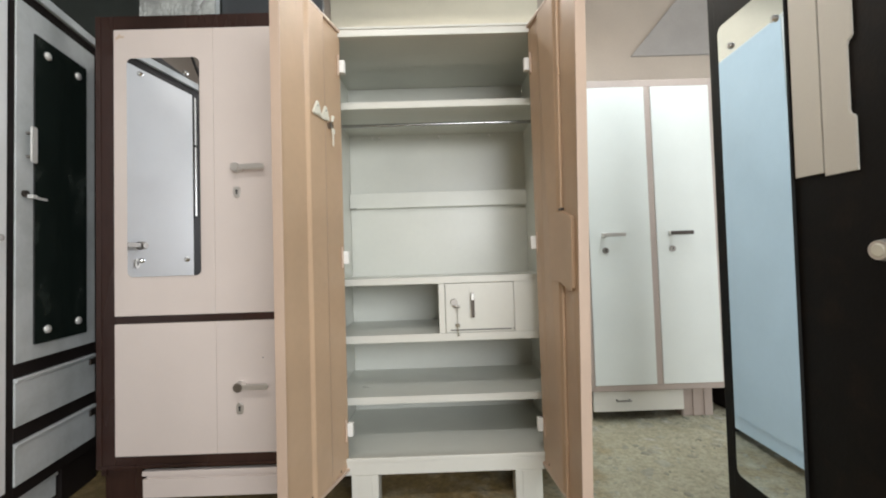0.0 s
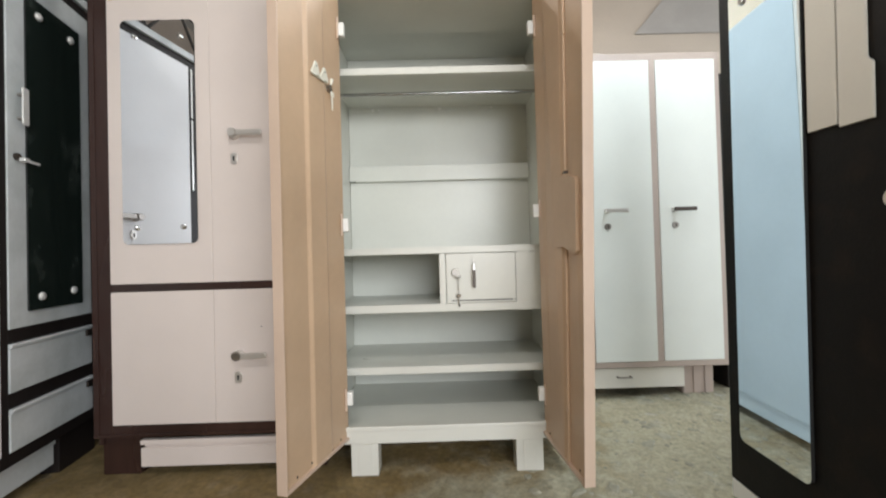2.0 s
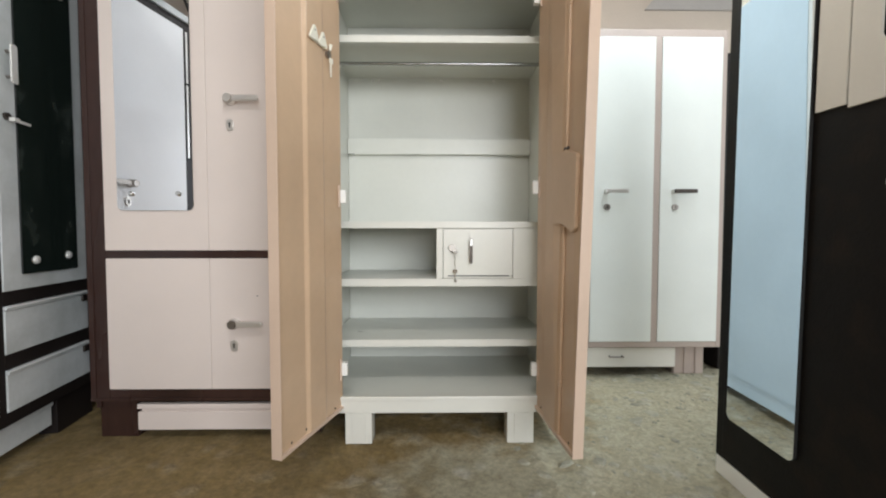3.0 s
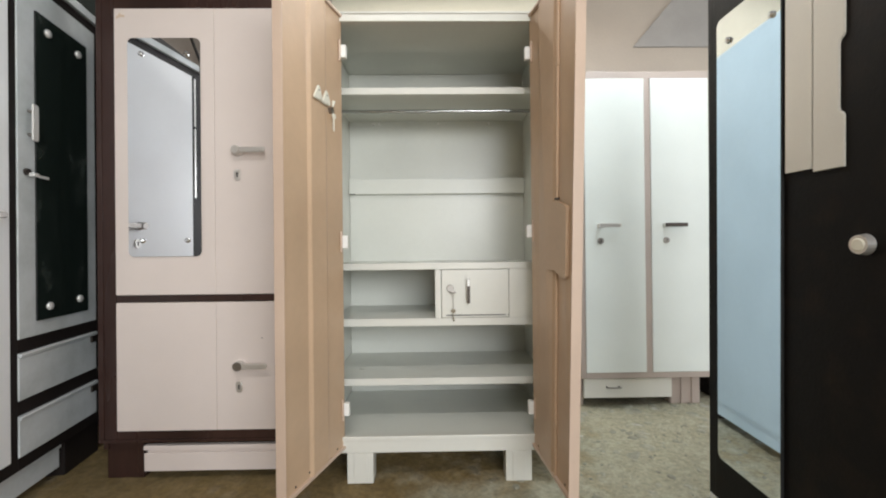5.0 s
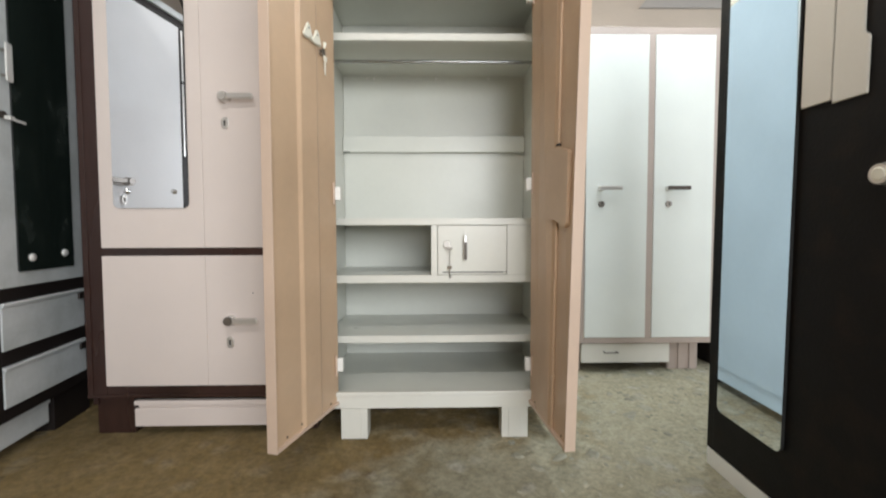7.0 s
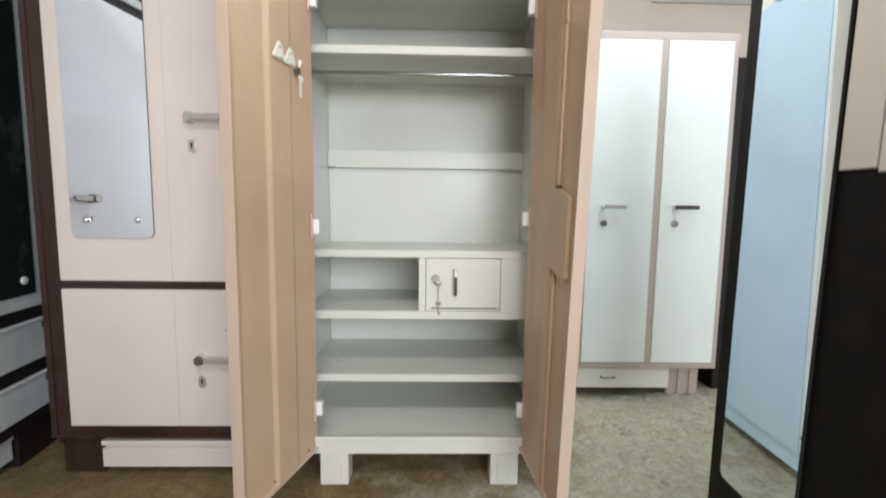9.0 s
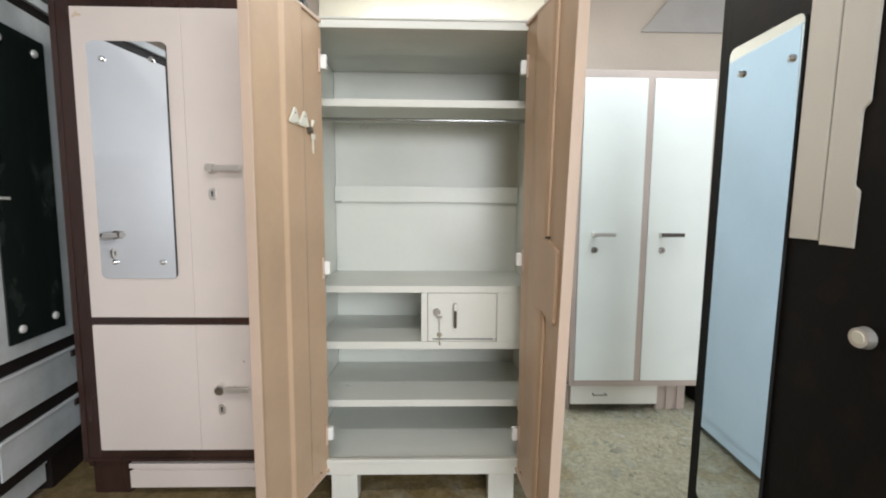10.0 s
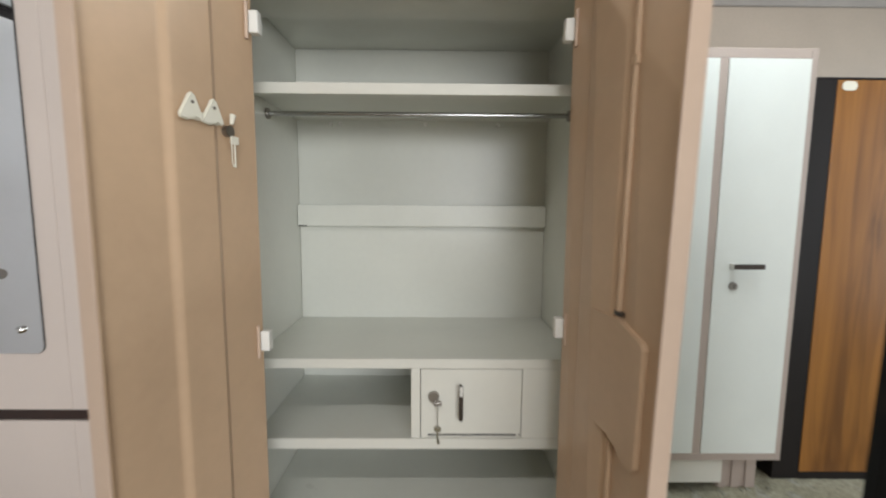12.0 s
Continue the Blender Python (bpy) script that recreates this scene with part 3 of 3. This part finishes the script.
def mirror_wardrobe():
    w = thing("mirror_wardrobe", "pinkish white four-door wardrobe with maroon frame and mirror", "wardrobe")
    y = 0.05
    part("side_panel", boxes((-1.425, -1.405, y + 0.021, 0.56, 0.12, 2.03)), MAROON, w)
    part("side_panel", boxes((-0.52, -0.50, y + 0.021, 0.56, 0.12, 2.03)), MAROON, w)
    part("back_panel", boxes((-1.404, -0.521, 0.545, 0.56, 0.14, 2.03)), MAROON, w)
    part("top_panel", boxes((-1.425, -0.50, y + 0.021, 0.56, 2.0305, 2.045)), MAROON, w)
    part("bottom_panel", boxes((-1.404, -0.521, y + 0.021, 0.544, 0.165, 0.185)), MAROON, w)
    part("frame_stile", boxes((-1.425, -1.3505, y, y + 0.0205, 0.155, 2.04), (-1.4245, -1.402, y - 0.004, y - 0.0003, 0.157, 2.038)), MAROON, w)
    part("frame_stile", boxes((-0.565, -0.50, y, y + 0.0205, 0.155, 2.04)), MAROON, w)
    part("frame_rail", boxes((-1.350, -0.5655, y, y + 0.0205, 1.981, 2.04)), MAROON, w)
    part("frame_rail", boxes((-1.350, -0.5655, y, y + 0.0205, 0.745, 0.774)), MAROON, w)
    part("frame_rail", boxes((-1.350, -0.5655, y, y + 0.0205, 0.155, 0.205), (-1.425, -0.50, y - 0.006, y - 0.0005, 0.158, 0.172)), MAROON, w)
    doors = []
    for x0, x1 in ((-1.3485, -0.9335), (-0.9325, -0.567)):
        for z0, z1 in ((0.2065, 0.7435), (0.7755, 1.9795)):
            doors.append(part("door", boxes((x0, x1, y - 0.004, y + 0.016, z0, z1), bevel=0.0025), PINK_LAM, w, "pinkish white laminated door, shut"))
    mirror_plate(doors[1], rounded(-1.289, -0.990, 0.937, 1.852, 0.022), y - 0.010, y - 0.0045, MIRROR, "silver mirror with rounded corners")
    mirror_screws(doors[1], ((-1.232, 1.785), (-1.045, 1.785), (-1.232, 1.003), (-1.045, 1.003)), y - 0.010)
    part("tape_scrap", extruded([(-1.338, 1.935), (-1.322, 1.944), (-1.305, 1.943), (-1.303, 1.951), (-1.318, 1.953), (-1.322, 1.962), (-1.329, 1.953), (-1.338, 1.945)], y - 0.0055, y - 0.0042), TAPE, doors[1], "yellowed scrap of tape")
    lever_handle(doors[3], -0.832, y - 0.004, 1.376)
    keyhole(doors[3], -0.838, y - 0.004, 1.277)
    lever_handle(doors[2], -0.832, y - 0.004, 0.479, cap=DULL_METAL)
    keyhole(doors[2], -0.838, y - 0.004, 0.387)
    part("screw_hole", rods(((-0.742, y - 0.0035, 0.590), (-0.742, y - 0.0048, 0.590), 0.0025)), RUBBER, doors[2])
    p = part("plinth", boxes((-1.243, -0.52, 0.054, 0.074, 0.034, 0.1095), (-1.243, -0.52, 0.050, 0.074, 0.1235, 0.1425), (-1.231, -0.52, 0.060, 0.073, 0.109, 0.124), bevel=0.002), PINK_LAM, w, "pinkish white plinth board with a grooved top")
    for x0, x1, y0, y1 in ((-1.415, -1.262, 0.080, 0.19), (-0.66, -0.505, 0.10, 0.19), (-1.42, -1.30, 0.45, 0.55), (-0.63, -0.505, 0.45, 0.55)):
        part("foot", boxes((x0, x1, y0, y1, -0.006, 0.154)), MAROON, w)
    return w


mirror_wardrobe()

# ---- cool white two-door wardrobe further back ----


def white_wardrobe():
    w = thing("white_wardrobe", "cool white two-door wardrobe with taupe pink frame", "wardrobe")
    y = 0.74
    part("side_panel", boxes((0.855, 0.873, y + 0.0205, 1.24, 0.17, 1.999)), TAUPE, w)
    part("side_panel", boxes((1.646, 1.664, y + 0.0205, 1.24, 0.17, 1.999)), TAUPE, w)
    part("back_panel", boxes((0.8735, 1.6455, 1.225, 1.24, 0.18, 1.996)), TAUPE, w)
    part("top_panel", boxes((0.855, 1.664, y + 0.0205, 1.24, 1.9995, 2.017)), TAUPE, w)
    part("bottom_panel", boxes((0.8735, 1.6455, y + 0.0205, 1.224, 0.172, 0.19)), TAUPE, w)
    part("frame_stile", boxes((0.855, 0.884, y, y + 0.02, 0.172, 2.014)), TAUPE, w)
    part("frame_stile", boxes((1.638, 1.664, y, y + 0.02, 0.172, 2.014)), TAUPE, w)
    part("frame_stile", boxes((1.2485, 1.2855, y, y + 0.02, 0.2055, 1.9725)), TAUPE, w)
    part("frame_rail", boxes((0.8845, 1.6375, y, y + 0.02, 1.973, 2.014)), TAUPE, w)
    part("frame_rail", boxes((0.8845, 1.6375, y, y + 0.02, 0.172, 0.205)), TAUPE, w)
    for x0, x1, hx in ((0.8855, 1.2475, 0.965), (1.2865, 1.637, 1.362)):
        d = part("door", boxes((x0, x1, y - 0.003, y + 0.016, 0.2065, 1.9715), bevel=0.0025), WHITE_LAM, w, "cool white laminated door, shut")
        h = part("handle", boxes((hx - 0.008, hx + 0.016, y - 0.03, y - 0.003, 1.074, 1.100), bevel=0.003), STEEL, d, "flat brushed steel lever handle")
        part("lever", boxes((hx - 0.008, hx + 0.122, y - 0.042, y - 0.0305, 1.077, 1.099), bevel=0.003), STEEL if hx < 1 else DARK_METAL, h)
        k = part("lock", rods(((hx + 0.012, y - 0.003, 0.997), (hx + 0.012, y - 0.012, 0.997), 0.019, 0.017)), DULL_METAL, d, "round dull steel lock")
        part("keyhole", boxes((hx + 0.010, hx + 0.014, y - 0.0145, y - 0.0122, 0.989, 1.005), bevel=0), RUBBER, k)
    dr = part("drawer", boxes((0.875, 1.407, y + 0.015, y + 0.034, 0.050, 0.166), bevel=0.0025), CREAM_LAM, w, "off-white drawer front below the doors")
    hd = part("handle", rods(((1.005, y - 0.008, 0.117), (1.090, y - 0.008, 0.117), 0.0045)), DULL_METAL, dr, "small dull bow handle")
    for x in (1.010, 1.085):
        part("handle_post", rods(((x, y + 0.015, 0.117), (x, y - 0.010, 0.117), 0.004)), DARK_METAL, hd)
    part("drawer_side", boxes((0.885, 1.400, y + 0.0345, 1.15, 0.056, 0.160)), TAUPE, w)
    for x0, x1 in ((1.425, 1.462), (1.488, 1.530), (1.556, 1.604)):
        part("foot_slat", boxes((x0, x1, y + 0.058, y + 0.0652, -0.006, 0.1715)), TAUPE, w)
    part("foot", boxes((1.42, 1.61, y + 0.0655, y + 0.14, -0.006, 0.1715)), TAUPE, w)
    for x0, x1, y0, y1 in ((0.86, 0.884, 0.80, 0.90), (0.86, 0.96, 1.16, 1.23), (1.54, 1.66, 1.16, 1.23)):
        part("foot", boxes((x0, x1, y0, y1, -0.006, 0.1715)), TAUPE, w)
    return w


white_wardrobe()

# ---- black wardrobe with a tall mirror, its front towards -x ----


def black_wardrobe():
    # own axes: x runs from its far edge towards the camera's side, the front looks to -y
    w = thing("black_wardrobe", "black-brown wardrobe with a tall mirror and cream panels", "wardrobe", pose(0.985, -0.197, 0.006, 0.5, 1.5, -91))
    W = 1.06
    part("side_panel", boxes((0.0, 0.02, 0.0205, 0.52, 0.056, 2.04)), BLACK, w)
    part("side_panel", boxes((W - 0.02, W, 0.0205, 0.52, 0.056, 2.04)), BLACK, w)
    part("back_panel", boxes((0.0205, W - 0.0205, 0.505, 0.52, 0.056, 2.04)), BLACK, w)
    part("top_panel", boxes((0.0, W, 0.0, 0.52, 2.0405, 2.06)), BLACK, w)
    part("frame_stile", boxes((0.0, 0.03, 0.0, 0.02, 0.056, 2.04)), BLACK, w)
    d1 = part("door", boxes((0.031, 0.618, -0.002, 0.02, 0.059, 2.037), bevel=0.003), BLACK, w, "black-brown door with a tall mirror, shut")
    d2 = part("door", boxes((0.620, W - 0.001, -0.002, 0.02, 0.059, 2.037), bevel=0.003), BLACK, w, "black-brown door, shut")
    pane = mirror_plate(d1, rounded(0.058, 0.323, 0.215, 1.713, 0.022), -0.009, -0.0025, BLUE_MIRROR, "tall silver mirror with rounded corners")
    for v in pane.data.vertices:  # the pane is bedded a little proud along one edge
        if v.co.y < -0.005:
            v.co.y -= 0.014 * (v.co.x - 0.058)
    mirror_screws(d1, ((0.117, 1.625), (0.294, 1.610)), -0.0115)
    part("panel", boxes((0.333, 0.412, -0.009, -0.0025, 1.155, 2.03), bevel=0.002), CREAM_LAM, d1, "cream upright panel")
    notch = [(0.416, 1.146), (0.496, 1.146), (0.496, 1.268), (0.492, 1.275), (0.486, 1.279), (0.483, 1.288), (0.483, 1.438), (0.486, 1.447), (0.492, 1.451), (0.496, 1.458), (0.496, 2.03), (0.416, 2.03)]
    part("panel", extruded(notch, -0.009, -0.0025, 0.0015), CREAM_LAM, d1, "cream upright panel with a notched edge")
    k = part("knob", rods(((0.552, -0.002, 0.963), (0.552, -0.016, 0.963), 0.011), ((0.552, -0.016, 0.963), (0.552, -0.032, 0.963), 0.024, 0.021)), STEEL, d1, "round pale metal knob")
    part("knob_face", rods(((0.552, -0.0322, 0.963), (0.552, -0.034, 0.963), 0.015, 0.012)), PLASTIC, k)
    part("plinth", boxes((0.003, W - 0.003, -0.001, 0.024, -0.006, 0.0555), bevel=0.003), NYLON, w, "off-white plinth strip")
    part("plinth", boxes((0.003, W - 0.003, 0.49, 0.51, -0.006, 0.0555), bevel=0.003), CREAM_LAM, w)
    return w


black_wardrobe()

# ---- greyish wardrobe with drawers and a smoked mirror, turned towards the aisle ----


def drawer_wardrobe():
    w = thing("drawer_wardrobe", "greyish white wardrobe with black frame, drawers and smoked mirror", "wardrobe", pose(-1.583, -0.003, 0, 0, 0, 100.8))
    X0, X1 = -0.765, 0.345
    part("side_panel", boxes((X0, X0 + 0.02, 0.0205, 0.5, 0.15, 2.03)), DARK_TRIM, w)
    part("side_panel", boxes((X1 - 0.02, X1, 0.0205, 0.5, 0.15, 2.03)), DARK_TRIM, w)
    part("back_panel", boxes((X0 + 0.0205, X1 - 0.0205, 0.485, 0.5, 0.15, 2.03)), DARK_TRIM, w)
    part("top_panel", boxes((X0, X1, 0.0, 0.5, 2.0305, 2.046)), DARK_TRIM, w)
    part("cornice", boxes((X0 - 0.01, X1 + 0.01, -0.014, 0.02, 2.0465, 2.085), (X0 - 0.01, X1 + 0.01, 0.0205, 0.46, 2.06, 2.085), bevel=0.006), GREY_LAM, w, "greyish white cornice board")
    for x0, x1 in ((X0, X0 + 0.081), (-0.182, -0.148), (0.298, X1)):
        part("frame_stile", boxes((x0, x1, 0.0, 0.02, 0.15, 2.03)), DARK_TRIM, w)
    for x0, x1, z0, z1 in ((-0.1475, 0.2975, 2.004, 2.03), (-0.1475, 0.2975, 0.584, 0.634), (-0.1475, 0.2975, 0.352, 0.406), (-0.1475, 0.2975, 0.15, 0.196), (X0 + 0.0815, -0.1825, 2.004, 2.03), (X0 + 0.0815, -0.1825, 0.15, 0.196)):
        part("frame_rail", boxes((x0, x1, 0.0, 0.02, z0, z1)), DARK_TRIM, w)
    part("bottom_panel", boxes((X0 + 0.021, X1 - 0.021, 0.021, 0.484, 0.152, 0.17)), DARK_TRIM, w)
    d = part("door", boxes((-0.1465, 0.2965, -0.004, 0.018, 0.6355, 2.0025), bevel=0.003), GREY_LAM, w, "greyish white door with a smoked mirror, shut")
    mirror_plate(d, rounded(-0.068, 0.228, 0.692, 1.905, 0.006), -0.010, -0.0045, SMOKED, "dark old mirror with blotched silvering")
    mirror_screws(d, ((-0.005, 1.845), (0.172, 1.845), (-0.005, 0.742), (0.172, 0.752)), -0.010, 0.0165, PALE_METAL)
    h = part("handle", extruded(rounded(-0.112, -0.082, 1.385, 1.525, 0.008), -0.030, -0.024, 0.002), PALE_METAL, d, "pale metal pull handle")
    for z in (1.41, 1.50):
        part("handle_post", rods(((-0.097, -0.004, z), (-0.097, -0.026, z), 0.006)), DULL_METAL, h)
    k = part("lock", rods(((-0.110, -0.004, 1.265), (-0.110, -0.014, 1.265), 0.013)), DARK_METAL, d, "dark round lock with its key")
    part("key", boxes((-0.090, -0.040, -0.034, -0.031, 1.246, 1.256), (-0.112, -0.088, -0.034, -0.0145, 1.248, 1.262), bevel=0.002), PALE_METAL, k)
    for z0, z1 in ((0.4075, 0.5825), (0.1975, 0.3505)):
        dr = part("drawer", boxes((-0.1465, 0.2965, -0.004, 0.018, z0, z1 - 0.016), (-0.1465, 0.2965, -0.010, 0.018, z1 - 0.0155, z1), bevel=0.004), GREY_LAM, w, "greyish white drawer front with a finger lip")
        part("lip_edge", boxes((-0.145, 0.255, -0.0122, -0.0102, z1 - 0.006, z1 - 0.001), bevel=0.0006), PALE_LAM, dr, "worn white edge of the lip")
        part("clip", boxes((0.250, 0.2955, -0.012, -0.0042, z1 - 0.046, z1 - 0.0175), bevel=0.003), DARK_METAL, dr, "dark corner clip")
    wide = part("door", boxes((X0 + 0.0825, -0.1835, -0.004, 0.018, 0.1975, 2.0025), bevel=0.003), PALE_LAM, w, "plain greyish white wide door, shut")
    # two added strips stand in for a pale line reflected in the mirror
    for z0, z1 in ((1.28, 1.694), (1.708, 1.995)):
        part("edge_trim", boxes((-0.711, -0.699, -0.0035, -0.0003, z0, z1), bevel=0.001), PALE_METAL, w, "thin pale strip added on the frame for a line in the mirror")
    lever_handle(wide, -0.335, -0.004, 1.09, length=0.10, mat=DULL_METAL, cap=DULL_METAL)
    keyhole(wide, -0.322, -0.004, 1.0)
    part("plinth", boxes((X0 + 0.10, 0.105, 0.030, 0.050, 0.040, 0.122), (X0 + 0.10, 0.105, 0.022, 0.050, 0.1225, 0.138), bevel=0.003), GREY_LAM, w, "greyish white plinth board")
    for x0, x1, y0, y1 in ((0.12, X1, 0.02, 0.09), (X0, X0 + 0.09, 0.02, 0.09), (0.24, X1, 0.40, 0.49), (X0, X0 + 0.09, 0.40, 0.49)):
        part("foot", boxes((x0, x1, y0, y1, -0.006, 0.1495)), DARK_TRIM, w)
    return w


drawer_wardrobe()

# ---- wooden wardrobe beyond the white one ----


def wooden_wardrobe():
    w = thing("wooden_wardrobe", "orange-brown wooden wardrobe with dark frame", "wardrobe")
    y = 0.86
    part("frame_stile", boxes((1.735, 1.868, y - 0.004, y + 0.02, 0.0, 1.926)), DARK_TRIM, w)
    part("side_panel", boxes((1.735, 1.755, y + 0.0205, 1.36, 0.0, 1.926)), DARK_TRIM, w)
    part("side_panel", boxes((2.68, 2.70, y + 0.0205, 1.36, 0.0, 1.926)), DARK_TRIM, w)
    part("back_panel", boxes((1.7555, 2.6795, 1.345, 1.36, 0.0, 1.926)), DARK_TRIM, w)
    part("top_panel", boxes((1.735, 2.70, y - 0.004, 1.36, 1.9265, 1.936)), DARK_TRIM, w)
    part("frame_rail", boxes((1.8685, 2.70, y - 0.004, y + 0.02, -0.006, 0.034)), DARK_TRIM, w)
    part("frame_stile", boxes((2.262, 2.30, y - 0.004, y + 0.02, 0.0345, 1.926)), DARK_TRIM, w)
    for x0, x1 in ((1.8695, 2.261), (2.301, 2.699)):
        d = part("door", boxes((x0, x1, y - 0.006, y + 0.016, 0.036, 1.924), bevel=0.003), WOOD, w, "varnished orange-brown wooden door, shut")
        part("oval_plate", extruded(rounded(x0 + 0.018, x0 + 0.086, 1.876, 1.918, 0.0195), y - 0.010, y - 0.0065, 0.001), PLASTIC, d, "oval ivory plate near the top")
        part("round_plate", extruded(rounded(x0 + 0.285, x0 + 0.355, 1.79, 1.86, 0.0345), y - 0.010, y - 0.0065, 0.001), PLASTIC, d, "round ivory plate")
    return w


wooden_wardrobe()

# ---- things on top of the mirror wardrobe ----


def wrapped_panel():
    t = thing("wrapped_cabinet_panel", "pale panel wrapped in clouded plastic film, leaning on the wardrobe", "wrapped panel")
    part("panel", boxes((-1.345, -1.00, 0.20, 0.235, 2.0455, 2.46), bevel=0.004), GREY_LAM, t)
    bm = bmesh.new()
    bmesh.ops.create_grid(bm, x_segments=44, y_segments=44, size=1.0)
    for v in bm.verts:
        x, z = -1.172 + v.co.x * 0.172, 2.25 + v.co.y * 0.20
        v.co = Vector((x, 0.193 - 0.014 * abs(noise.noise((x * 19, z * 19, 1.7))) - 0.008 * abs(noise.noise((x * 48, z * 48, 3))), z))
    back = bmesh.ops.extrude_face_region(bm, geom=list(bm.faces))["geom"]
    for v in [g for g in back if isinstance(g, bmesh.types.BMVert)]:
        v.co.y = 0.1995
    bmesh.ops.recalc_face_normals(bm, faces=bm.faces)
    part("film", bm, FILM, t, "crumpled clouded plastic film")


wrapped_panel()
dark = thing("dark_cabinet_panel", "dark grey panel standing on the wardrobe", "panel")
part("board", boxes((-0.995, -0.52, 0.24, 0.27, 2.0455, 2.5), bevel=0.003), material("dark slate laminate", (0.05, 0.055, 0.06), 0.4, vary=0.12), dark)

# ---- loose stone chips trodden into the floor of the aisle ----


def stone_chips():
    rng = random.Random(11)
    bm = bmesh.new()
    for count in range(780):
        x, y = 0.22 + 1.45 * rng.random() ** 0.8, -1.15 + 1.95 * rng.random()
        r = 0.004 + 0.019 * rng.random() ** 3.2
        if count > 700:  # the larger flat stones
            r = 0.018 + 0.022 * rng.random()
        z = ground_height(x, y)
        turn, flat = rng.random() * 6.28, 0.55 + 0.45 * rng.random()
        low, top = [], []
        for i in range(7):
            a = i / 7 * 6.283
            k = r * (0.75 + 0.4 * rng.random())
            px, py = k * math.cos(a), k * math.sin(a) * flat
            px, py = px * math.cos(turn) - py * math.sin(turn), px * math.sin(turn) + py * math.cos(turn)
            low.append(bm.verts.new((x + px, y + py, z - 0.002)))
            top.append(bm.verts.new((x + px * 0.6, y + py * 0.6, z + 0.0012 + min(0.20 * r, 0.004))))
        bm.faces.new(top)
        for i in range(7):
            bm.faces.new((low[i], low[(i + 1) % 7], top[(i + 1) % 7], top[i]))
    ob = mesh_object("stone_chips", bm, CHIP)
    return tagged(ob, "pale stone chips trodden into the concrete floor", "stones", kind="stuff")


stone_chips()
